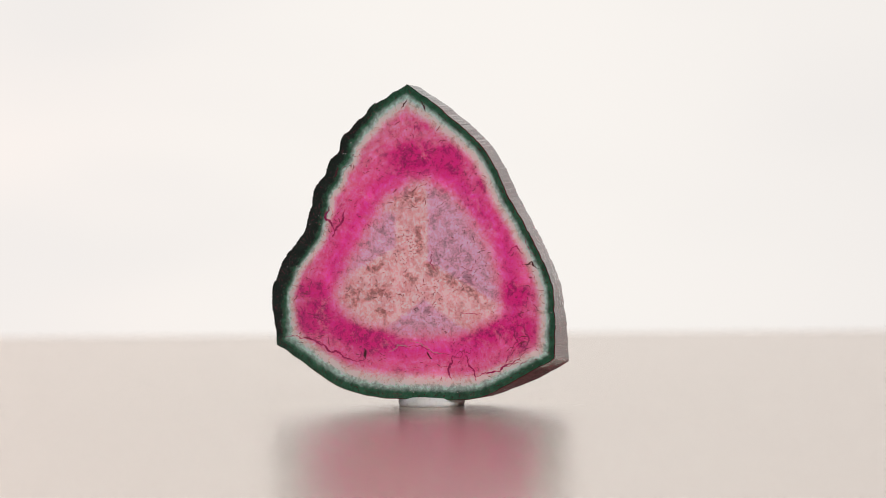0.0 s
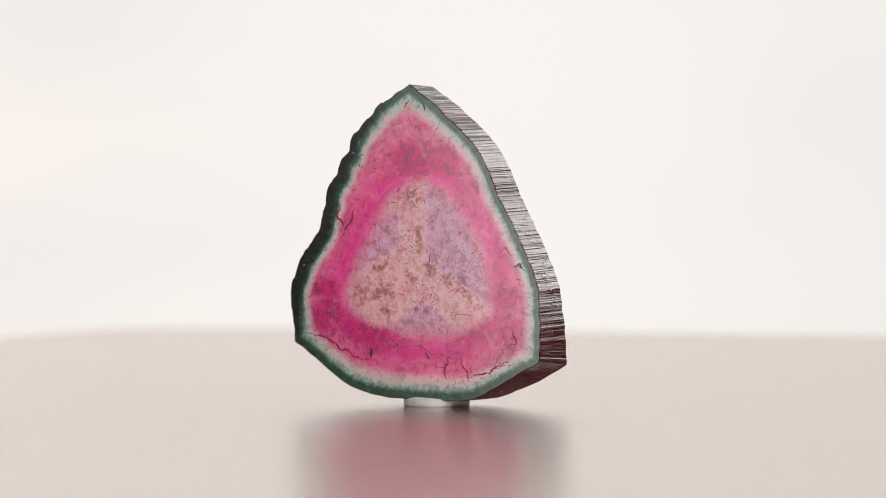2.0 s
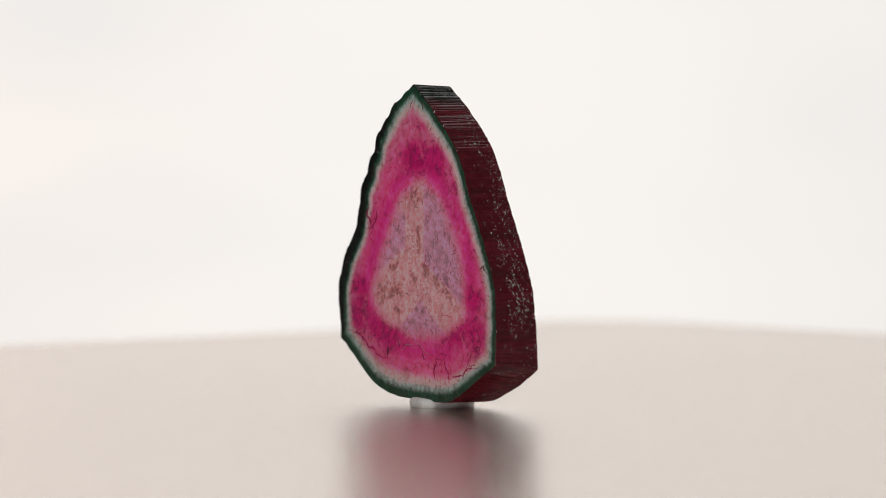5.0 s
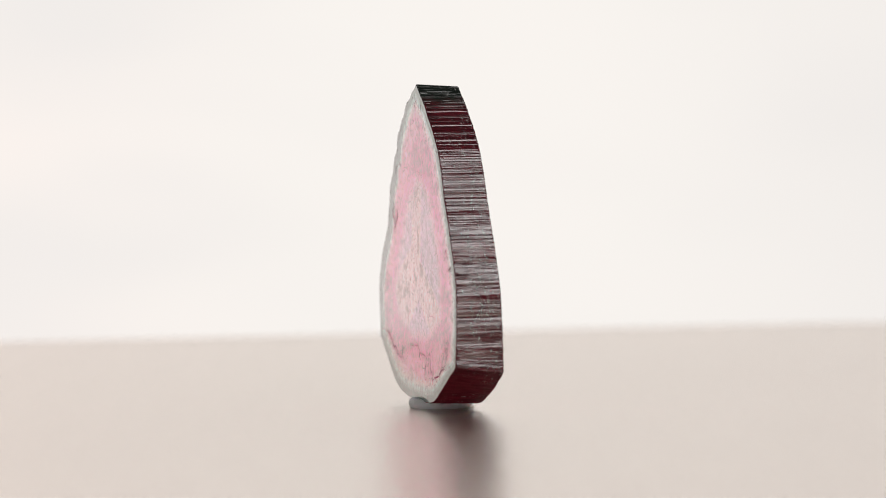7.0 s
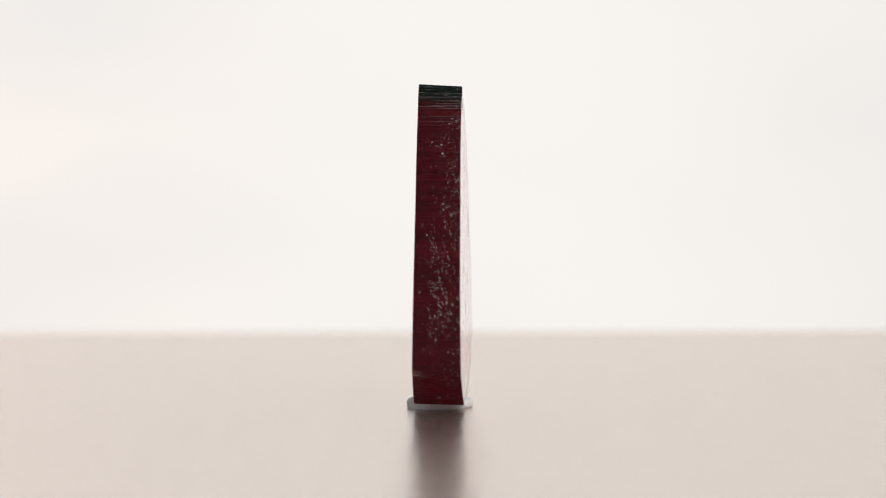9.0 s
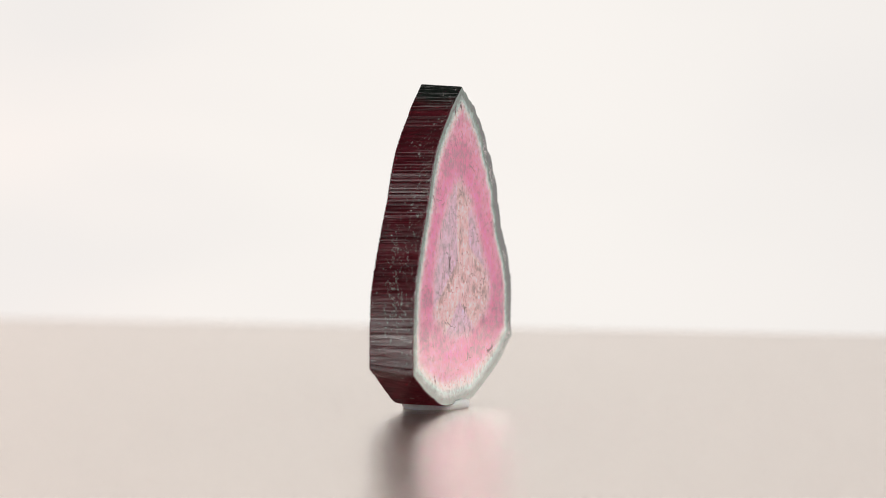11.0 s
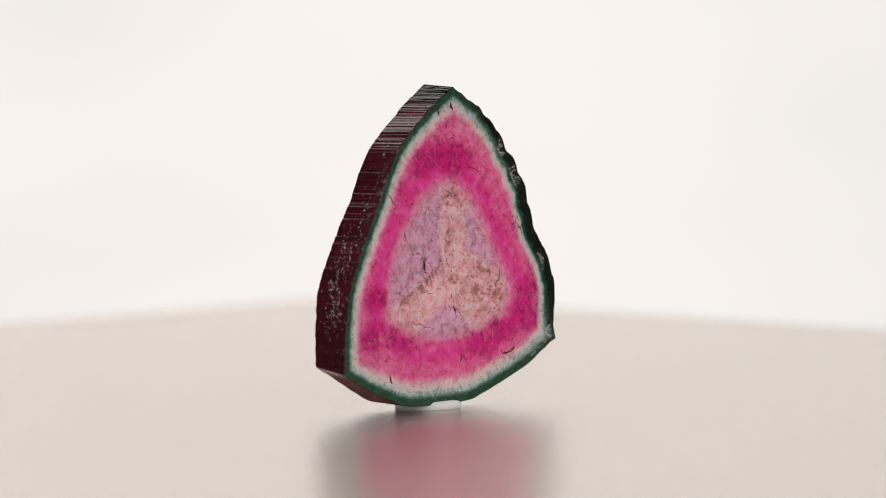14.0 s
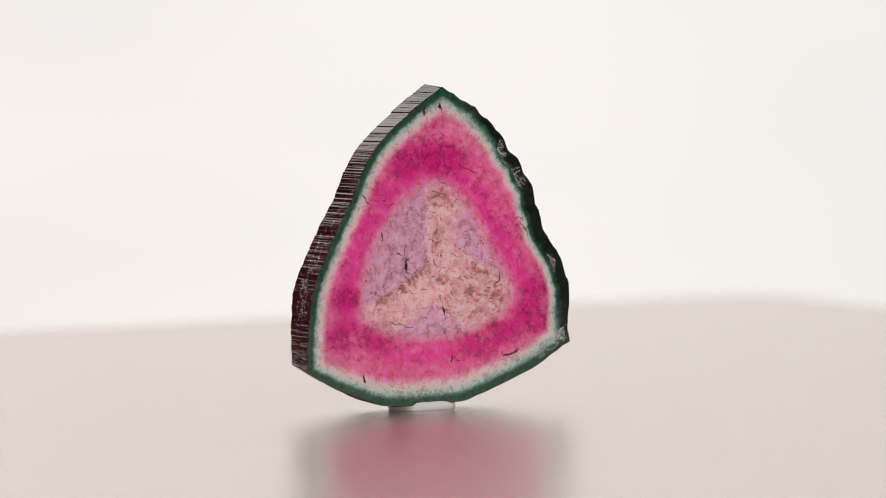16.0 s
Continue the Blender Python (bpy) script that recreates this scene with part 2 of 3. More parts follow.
# ---- the studio ----
FLOOR_Z = -0.85
box("floor", (-2.6, -2.6, FLOOR_Z - 0.1), (2.6, 2.6, FLOOR_Z), FLOORPAINT)
box("ceiling", (-2.6, -2.6, 1.9), (2.6, 2.6, 2.0), WALLPAINT)
box("wall_north", (-2.6, 2.5, FLOOR_Z), (2.6, 2.6, 1.9), WALLPAINT)
box("wall_south", (-2.6, -2.6, FLOOR_Z), (2.6, -2.5, 1.9), WALLPAINT)
box("wall_east", (2.5, -2.5, FLOOR_Z), (2.6, 2.5, 1.9), WALLPAINT)
box("wall_west", (-2.6, -2.5, FLOOR_Z), (-2.5, 2.5, 1.9), WALLPAINT)
for setting in ("floor", "ceiling", "wall_north", "wall_south", "wall_east", "wall_west"):
    tagged(bpy.data.objects[setting], kind="structure")
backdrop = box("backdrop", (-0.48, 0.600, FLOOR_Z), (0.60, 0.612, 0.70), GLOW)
tagged(backdrop, "white lit diffuser sheet standing behind the stone", "backdrop", kind="structure")


# ---- the turning plate ----
def rounded_polygon(corners, radius, steps=8):
    out = []
    for i, c in enumerate(corners):
        a, b = Vector(corners[i - 1]), Vector(corners[(i + 1) % len(corners)])
        c = Vector(c)
        p, q = c + (a - c).normalized() * radius, c + (b - c).normalized() * radius
        for k in range(steps + 1):
            t = k / steps
            out.append(p * (1 - t) ** 2 + c * 2 * t * (1 - t) + q * t ** 2)
    return out


def build_plate():
    rim = rounded_polygon(PLATE_CORNERS, 14 * MM)
    bm = bmesh.new()
    face = bm.faces.new([bm.verts.new((p.x, p.y, -5 * MM)) for p in rim])
    up = bmesh.ops.extrude_face_region(bm, geom=[face])["geom"]
    bmesh.ops.translate(bm, vec=(0, 0, 5 * MM), verts=[g for g in up if isinstance(g, bmesh.types.BMVert)])
    bmesh.ops.recalc_face_normals(bm, faces=bm.faces)
    edges = [e for e in bm.edges if len(e.link_faces) == 2 and e.calc_face_angle(0) > 1.2]
    bmesh.ops.bevel(bm, geom=edges, offset=0.8 * MM, segments=3, affect="EDGES", profile=0.5)
    me = bpy.data.meshes.new("display_plate")
    bm.to_mesh(me), bm.free()
    me.materials.append(PLATE)
    ob = new("display_plate", me)
    return tagged(ob, "satin grey-brown plate turning slowly under the stone", "plate")


def scatter_grains(parent):
    """Tiny grains and lint on the plate; the denser share near the stone imitates its grain-broken reflection."""
    rng = random.Random(31)
    verts, faces = [], []
    for i in range(1500):
        a, d = rng.uniform(0, 2 * math.pi), (0.060 if i < 900 else 0.030) * math.sqrt(rng.random())
        size, tall, base = rng.uniform(0.02, 0.09) * MM, rng.uniform(0.008, 0.035) * MM, len(verts)
        for k in range(5):
            b = 2 * math.pi * k / 5
            q = size * rng.uniform(0.5, 1.4)
            verts.append((d * math.cos(a) + q * math.cos(b), d * math.sin(a) + q * math.sin(b), 0.0))
        verts.append((d * math.cos(a), d * math.sin(a), tall))
        faces += [(base + k, base + (k + 1) % 5, base + 5) for k in range(5)]
    return tagged(link_mesh("dust", verts, faces, GRAINS, parent), kind="stuff")


PLATE_CORNERS = ((0.0872, 0.0975), (-0.1410, 0.1195), (-0.1160, -0.1100), (0.1247, -0.1100))
plate = build_plate()
scatter_grains(plate)


def build_plinth():
    """The round column that carries the plate."""
    bm = bmesh.new()
    bmesh.ops.create_cone(bm, cap_ends=True, segments=48, radius1=70 * MM, radius2=62 * MM, depth=-FLOOR_Z - 5 * MM)
    bmesh.ops.translate(bm, vec=(0, 0, (FLOOR_Z - 5 * MM) / 2), verts=bm.verts)
    me = bpy.data.meshes.new("plinth")
    bm.to_mesh(me), bm.free()
    me.materials.append(BLACKMETAL)
    return tagged(new("plinth", me), "dark painted metal column under the turning plate", "plinth", kind="structure")


build_plinth()


# ---- the tourmaline slice ----
# outlines of the two cuts, across and up in millimetres, clockwise from the tip, corner by corner alike
FRONT_LINE = ((-0.85, 30.85), (1.3, 29.4), (3.5, 27.6), (6.2, 25.15), (7.8, 22.7), (8.8, 20.4), (10.2, 18.0), (11.4, 15.7), (12.5, 13.5),
              (13.2, 11.3), (13.4, 8.7), (13.4, 6.3), (13.35, 4.6), (10.9, 3.3), (8.2, 1.8), (6.0, 0.85), (3.2, 0.62), (-2.3, 0.72),
              (-5.0, 1.0), (-7.8, 1.8), (-10.0, 3.15), (-12.3, 4.8), (-14.05, 5.9), (-14.15, 7.6), (-14.5, 10.5), (-13.8, 13.3),
              (-12.85, 14.8), (-11.55, 16.4), (-10.8, 18.2), (-10.3, 20.0), (-9.15, 22.3), (-7.9, 24.2), (-7.2, 26.0), (-6.15, 27.0),
              (-4.55, 28.6), (-2.6, 29.85))
BACK_LINE = ((-0.8, 30.6), (1.1, 29.4), (3.5, 27.6), (6.15, 25.15), (7.75, 22.7), (8.8, 20.4), (10.05, 18.0), (11.25, 15.7), (12.3, 13.5),
             (13.05, 11.3), (13.45, 8.7), (13.65, 6.3), (13.75, 4.05), (10.9, 2.5), (8.2, 1.4), (5.9, 0.65), (3.4, 0.5), (-2.0, 0.65),
             (-4.7, 1.4), (-7.6, 2.5), (-10.5, 3.75), (-12.6, 5.1), (-14.1, 5.95), (-13.85, 7.6), (-14.1, 10.5), (-13.6, 13.3),
             (-12.8, 14.8), (-11.7, 16.4), (-11.05, 18.2), (-10.4, 20.0), (-9.4, 22.3), (-8.0, 24.2), (-6.9, 26.0), (-6.0, 27.0),
             (-4.3, 28.5), (-2.3, 29.7))
SHARP = (0, 12, 22)       # corners that stay crisp


def front_x(p):
    """Where the front cut lies: it leans back, turns by about a degree and is a trifle rounded and twisted from polishing."""
    return 0.06 + (0.026 + 0.0007 * (p[1] - 15)) * p[0] + 0.020 * (p[1] - 15) + 0.0005 * p[0] ** 2


def back_x(p):
    return 4.53 + 0.016 * max(p[0], 0.0)


MIDDLE = Vector((0.6, 13.2))
STEPS = 32
RINGS = 40


def outline_points(corners=FRONT_LINE):
    """A smooth run through the outline, crisp at its corners, with the small ledges of a grown crystal."""
    pts = [Vector(p) for p in corners]
    count = len(pts)
    rng = random.Random(4)
    run = []
    for i in range(count):
        p0, p1, p2, p3 = pts[i - 1], pts[i], pts[(i + 1) % count], pts[(i + 2) % count]
        t1 = (p2 - p1) * 0.8 if i in SHARP else (p2 - p0) / 2
        t2 = (p2 - p1) * 0.8 if (i + 1) % count in SHARP else (p3 - p1) / 2
        for k in range(STEPS):
            t = k / STEPS
            h = (2 * t**3 - 3 * t**2 + 1, t**3 - 2 * t**2 + t, -2 * t**3 + 3 * t**2, t**3 - t**2)
            run.append(p1 * h[0] + t1 * h[1] + p2 * h[2] + t2 * h[3])
    out, ledge = [], 0.0
    for i, p in enumerate(run):
        if rng.random() < 0.55:
            ledge = max(-0.06, min(0.06, rng.gauss(0, 0.017)))
        normal = (p - MIDDLE).normalized()
        rough = 1.2 if p.x < -4 and p.y > 12 else (0.35 if p.y < 4 else 1.0)
        wave = noise.noise((i * 0.075, 0, 0)) * 0.10
        if rough > 1.1:                    # scalloped along the broad rind
            wave += abs(noise.noise((i * 0.025, 7, 0))) * 0.50 - 0.12
        out.append(p + normal * rough * (ledge + wave + rng.gauss(0, 0.006)))
    return out


def segment_distance(P, a, b):
    a, b = np.array(a), np.array(b)
    t = np.clip(((P - a) @ (b - a)) / ((b - a) @ (b - a)), 0, 1)
    return np.linalg.norm(P - (a + t[:, None] * (b - a)), axis=1)


def blob(P, x, y, long, wide, angle=0.0):
    """A soft oval patch."""
    c, d = math.cos(radians(angle)), math.sin(radians(angle))
    u, v = (P[:, 0] - x) * c + (P[:, 1] - y) * d, (P[:, 1] - y) * c - (P[:, 0] - x) * d
    return np.exp(-((u / long) ** 2 + (v / wide) ** 2) ** 1.4)


def beyond(P, at, way):
    """How far points lie past a straight line through a place, along its normal."""
    n = np.array(way) / np.linalg.norm(way)
    return (P - np.array(at)) @ n


def zone_fields(P, line):
    """For points of a cut face: depth under the skin and how black it is, distance from the core, the mauve sectors between the
    star's arms, the deep pink at the corners and the brown stains."""
    skin = np.min([segment_distance(P, line[i - 1], line[i]) for i in range(len(line))], axis=0)
    left = 1 / (1 + np.exp((P[:, 0] + 5.0) / 1.6)) * 1 / (1 + np.exp((7.0 - P[:, 1]) / 1.5))
    right = 1 / (1 + np.exp((3.0 - P[:, 0]) / 1.5)) / (1 + np.exp((4.0 - P[:, 1]) / 1.2))
    low = 1 / (1 + np.exp((P[:, 1] - 5.0) / 0.8))
    thick = np.where(skin < 1.35, skin * 0.34, 0.459 + (skin - 1.35) * 2.1)      # the broad black rind of one side
    skin = thick * left + skin * (1.25 - 0.28 * low + 0.32 * right) * (1 - left)
    heart = [np.array(c) for c in ((0.3, 19.8), (-1.6, 18.6), (-4.9, 13.0), (-6.0, 10.8), (-5.6, 10.1), (-4.4, 9.4), (-1.6, 8.75), (4.6, 8.75), (6.2, 9.7),
                                   (6.3, 10.8), (5.5, 13.9), (4.2, 16.3), (2.3, 18.7))]
    inside = np.ones(len(P), bool)
    core = np.full(len(P), 1e9)
    for i in range(len(heart)):
        a, b = heart[i - 1], heart[i]
        core = np.minimum(core, segment_distance(P, a, b))
        inside &= ((b[0] - a[0]) * (P[:, 1] - a[1]) - (b[1] - a[1]) * (P[:, 0] - a[0])) > 0
    core = np.where(inside, -core, core) - 1.5
    east = np.minimum(P[:, 0] - 1.05, beyond(P, (1.0, 14.0), (3.2, 5.4)))
    west = np.minimum(np.minimum(-2.1 - P[:, 0], 18.7 - P[:, 1]), beyond(P, (-2.3, 15.2), (-2.6, 4.7)))
    south = np.minimum(beyond(P, (0.6, 10.25), (2.55, -3.4)), beyond(P, (0.6, 10.25), (-2.55, -3.6)))
    arm = np.maximum(np.maximum(east, west), south)
    corner = np.zeros(len(P))
    for x, y, long, wide, angle, much in ((-0.2, 24.0, 3.2, 1.9, 8, 1.0), (3.0, 23.7, 2.4, 1.8, -30, 0.95), (0.4, 27.2, 2.0, 1.2, 0, 0.5),
                                          (-10.6, 11.2, 2.2, 1.3, 0, 0.8), (-10.3, 8.6, 2.3, 2.0, 0, 1.0), (-5.4, 6.8, 5.0, 1.5, -15, 0.9),
                                          (-4.7, 5.3, 1.8, 1.0, 0, 0.6), (9.4, 10.8, 1.9, 1.4, 0, 0.95), (6.6, 7.2, 3.6, 1.5, 14, 0.85),
                                          (10.3, 7.2, 1.8, 2.1, 0, 0.85), (6.9, 21.4, 1.2, 1.0, 0, 0.75), (11.0, 13.9, 1.2, 1.2, 0, 0.5),
                                          (-7.9, 17.6, 1.2, 2.0, -20, 0.45)):
        corner = np.maximum(corner, much * blob(P, x, y, long, wide, angle))
    brown = np.zeros(len(P))
    for x, y, long, wide, angle in ((-0.9, 20.2, 2.2, 1.3, 0), (1.6, 13.3, 1.2, 0.9, -45), (3.6, 12.0, 1.8, 0.9, -32), (5.6, 10.9, 1.3, 0.8, -30),
                                    (-6.3, 10.6, 1.3, 1.4, 0), (-3.9, 11.0, 1.8, 0.9, 10), (-4.2, 13.2, 1.6, 0.6, 25), (-0.6, 12.2, 1.0, 0.7, 0),
                                    (0.2, 16.0, 0.5, 2.2, 0), (-3.6, 9.0, 1.2, 0.5, -20)):
        brown = np.maximum(brown, blob(P, x, y, long, wide, angle))
    return {"skin": skin, "black": left, "core": core, "arm": arm, "corner": corner, "brown": brown}


def cut_face(name, line, x, sign, parent, label):
    """One sawn face: rings from the chamfer to the middle, with a slight unevenness."""
    count = len(line)
    verts, flat = [], []
    for r in range(RINGS):
        t = (r / RINGS) ** 1.15
        for p in line:
            q = p.lerp(MIDDLE, t)
            flat.append((q.x, q.y))
            verts.append((x(q) * MM, -q.x * MM, q.y * MM))
    flat.append(tuple(MIDDLE))
    verts.append((x(MIDDLE) * MM, -MIDDLE.x * MM, MIDDLE.y * MM))
    faces = []
    for r in range(RINGS - 1):
        for i in range(count):
            j = (i + 1) % count
            faces.append((r * count + i, r * count + j, (r + 1) * count + j, (r + 1) * count + i))
    last = (RINGS - 1) * count
    faces += [(last + i, last + (i + 1) % count, RINGS * count) for i in range(count)]
    if sign < 0:
        faces = [f[::-1] for f in faces]
    ob = link_mesh(name, verts, faces, SLICE, parent)
    tagged(ob, label)
    for key, values in zone_fields(np.array(flat), np.array([tuple(p) for p in line])).items():
        ob.data.attributes.new(key, "FLOAT", "POINT").data.foreach_set("value", values.astype(np.float32))
    return ob


def inset(line, amount):
    return [p + (MIDDLE - p).normalized() * amount for p in line]


def build_rim(line, far, front, back, parent):
    """The grown sides between the two sawn faces, with narrow chipped chamfers."""
    count = len(line)
    rng = random.Random(9)
    rows = [[(front_x(p), p) for p in front]]
    a = [(front_x(p) + 0.07 + rng.random() * 0.05, p) for p in line]
    b = [(back_x(p) - 0.07 - rng.random() * 0.05, p) for p in far]
    mids = []
    for k in (1, 2, 3, 4, 5):
        t = k / 6
        ring = []
        for i, p in enumerate(line):
            q = p.lerp(far[i], t)
            ring.append((a[i][0] * (1 - t) + b[i][0] * t, q + (q - MIDDLE).normalized() * noise.noise((p.x * 1.3, p.y * 1.3, t * 2.5)) * 0.004))
        mids.append(ring)
    rows += [a, *mids, b, [(back_x(p), p) for p in back]]
    verts = [(x * MM, -p.x * MM, p.y * MM) for row in rows for x, p in row]
    faces = [(r * count + i, r * count + (i + 1) % count, (r + 1) * count + (i + 1) % count, (r + 1) * count + i) for r in range(len(rows) - 1) for i in range(count)]
    ob = link_mesh("rim", verts, faces, RIM, parent)
    return tagged(ob, "dark wine-red striated crystal sides")


def crack(points, width, x, sign, parent, seed, material=None):
    """A thin jagged fissure, open at the surface: a tapered ribbon just proud of the face."""
    rng = random.Random(seed)
    run = [Vector(p) for p in points]
    for _ in range(4):
        finer = [run[0]]
        for p, q in zip(run, run[1:]):
            side = Vector((-(q - p).y, (q - p).x))
            finer += [(p + q) / 2 + side * rng.uniform(-0.18, 0.18), q]
        run = finer
    verts, faces = [], []
    n = len(run)
    for i, p in enumerate(run):
        d = (run[min(i + 1, n - 1)] - run[max(i - 1, 0)]).normalized()
        w = width * (0.25 + math.sin(math.pi * (i + 0.3) / n)) * rng.uniform(0.4, 1.3) / 2
        s = Vector((-d.y, d.x)) * w
        for q, lift in ((p - s, 0.003), (p, 0.008), (p + s, 0.003)):
            verts.append(((x(q) + sign * lift) * MM, -q.x * MM, q.y * MM))
    for i in range(n - 1):
        for k in (0, 1):
            f = (3 * i + k, 3 * i + k + 1, 3 * i + k + 4, 3 * i + k + 3)
            faces.append(f if sign < 0 else f[::-1])
    return link_mesh("crack", verts, faces, material or CRACK, parent)


def within(p):
    """True where a point lies well inside the outline."""
    d = p - MIDDLE
    edge = max(BOUND, key=lambda q: (q - MIDDLE).normalized().dot(d.normalized()))
    return d.length < (edge - MIDDLE).length - 0.35


BOUND = outline_points()[::8]


def tangle(middle, spread, count, x, sign, parent, seed, lean=0.0, material=None):
    """A knot of fine healed fissures: many short curved threads, joined."""
    rng = random.Random(seed)
    verts, faces = [], []
    for _ in range(count):
        p = Vector(middle) + Vector((rng.gauss(0, spread[0]), rng.gauss(0, spread[1])))
        a, bend = lean + rng.gauss(0, 0.5), rng.gauss(0, 0.12)
        steps, step = rng.randint(3, 7), rng.uniform(0.06, 0.16)
        reach = Vector((math.cos(a), math.sin(a))) * steps * step
        if not (within(p) and within(p + reach) and within(p + reach.orthogonal()) and within(p - reach.orthogonal())):
            continue
        wide = rng.uniform(0.012, 0.04)
        base = len(verts)
        for k in range(steps + 1):
            w = wide * math.sin(math.pi * (k + 0.4) / (steps + 0.8))
            side = Vector((-math.sin(a), math.cos(a))) * w
            for q, lift in ((p - side, 0.002), (p + side, 0.005)):
                verts.append(((x(q) + sign * lift) * MM, -q.x * MM, q.y * MM))
            p = p + Vector((math.cos(a), math.sin(a))) * step
            a += bend + rng.gauss(0, 0.28)
        faces += [(base + 2 * k, base + 2 * k + 1, base + 2 * k + 3, base + 2 * k + 2) for k in range(steps)]
    return tagged(link_mesh("fissure_tangle", verts, faces, material or FLECK, parent), kind="stuff")


def flecks(name, count, x, sign, parent, seed, material, line, long, wide, where, depth=(0.05, 1.0), side=99):
    """A scatter of tiny shards at the face."""
    rng = random.Random(seed)
    verts, faces = [], []
    made = 0
    while made < count:
        i = rng.randrange(len(line))
        p = line[i].lerp(MIDDLE, depth[0] + rng.random() ** 0.7 * (depth[1] - depth[0]))
        if p.x > side or noise.noise((p.x * 0.35 + seed, p.y * 0.35, 3)) < where:
            continue
        a = rng.gauss(0.5, 0.7)
        size, thin = long * rng.uniform(0.3, 1.3), wide * rng.uniform(0.4, 1.4)
        base = len(verts)
        for k in range(5):
            b = 2 * math.pi * k / 5
            e = Vector((math.cos(b) * size * rng.uniform(0.6, 1.1), math.sin(b) * thin * rng.uniform(0.6, 1.2)))
            q = p + Vector((e.x * math.cos(a) - e.y * math.sin(a), e.x * math.sin(a) + e.y * math.cos(a)))
            verts.append(((x(q) + sign * 0.003) * MM, -q.x * MM, q.y * MM))
        verts.append(((x(p) + sign * 0.007) * MM, -p.x * MM, p.y * MM))
        for k in range(5):
            f = (base + k, base + (k + 1) % 5, base + 5)
            faces.append(f if sign > 0 else f[::-1])
        made += 1
    return tagged(link_mesh(name, verts, faces, material, parent), kind="stuff")


def rim_flakes(line, parent):
    """Bright broken flakes on the striated side, thickest near the far cut and in the middle of its height."""
    rng = random.Random(41)
    verts, faces = [], []
    made = 0
    while made < 380:
        i = rng.randrange(len(line))
        p, q = line[i], line[(i + 1) % len(line)]
        if p.x < 5 or p.y < 4.5 or rng.random() > math.exp(-((p.y - 11.0) / 6.0) ** 2):
            continue
        depth = rng.gauss(2.8, 0.7)
        if not 0.7 < depth < 4.0 or noise.noise((p.y * 1.1, depth * 1.6, 5)) < rng.uniform(-0.3, 0.45):
            continue
        along = (q - p).normalized()
        out = Vector((-along.y, along.x))
        if out.dot(p - MIDDLE) < 0:
            out = -out
        long, wide = rng.uniform(0.010, 0.04), rng.choice((0.02, 0.03, 0.05, 0.08, 0.16)) * rng.uniform(0.6, 1.3)
        base = len(verts)
        for k in range(5):
            a = 2 * math.pi * k / 5
            s = p + along * math.sin(a) * wide * rng.uniform(0.4, 1.2) + out * 0.012
            verts.append(((depth + math.cos(a) * long * rng.uniform(0.4, 1.2)) * MM, -s.x * MM, s.y * MM))
        top = p + out * rng.uniform(0.03, 0.07)
        verts.append((depth * MM, -top.x * MM, top.y * MM))
        faces += [(base + k, base + (k + 1) % 5, base + 5) for k in range(5)]
        made += 1
    return tagged(link_mesh("rim_flake", verts, faces, SPARK, parent), kind="stuff")


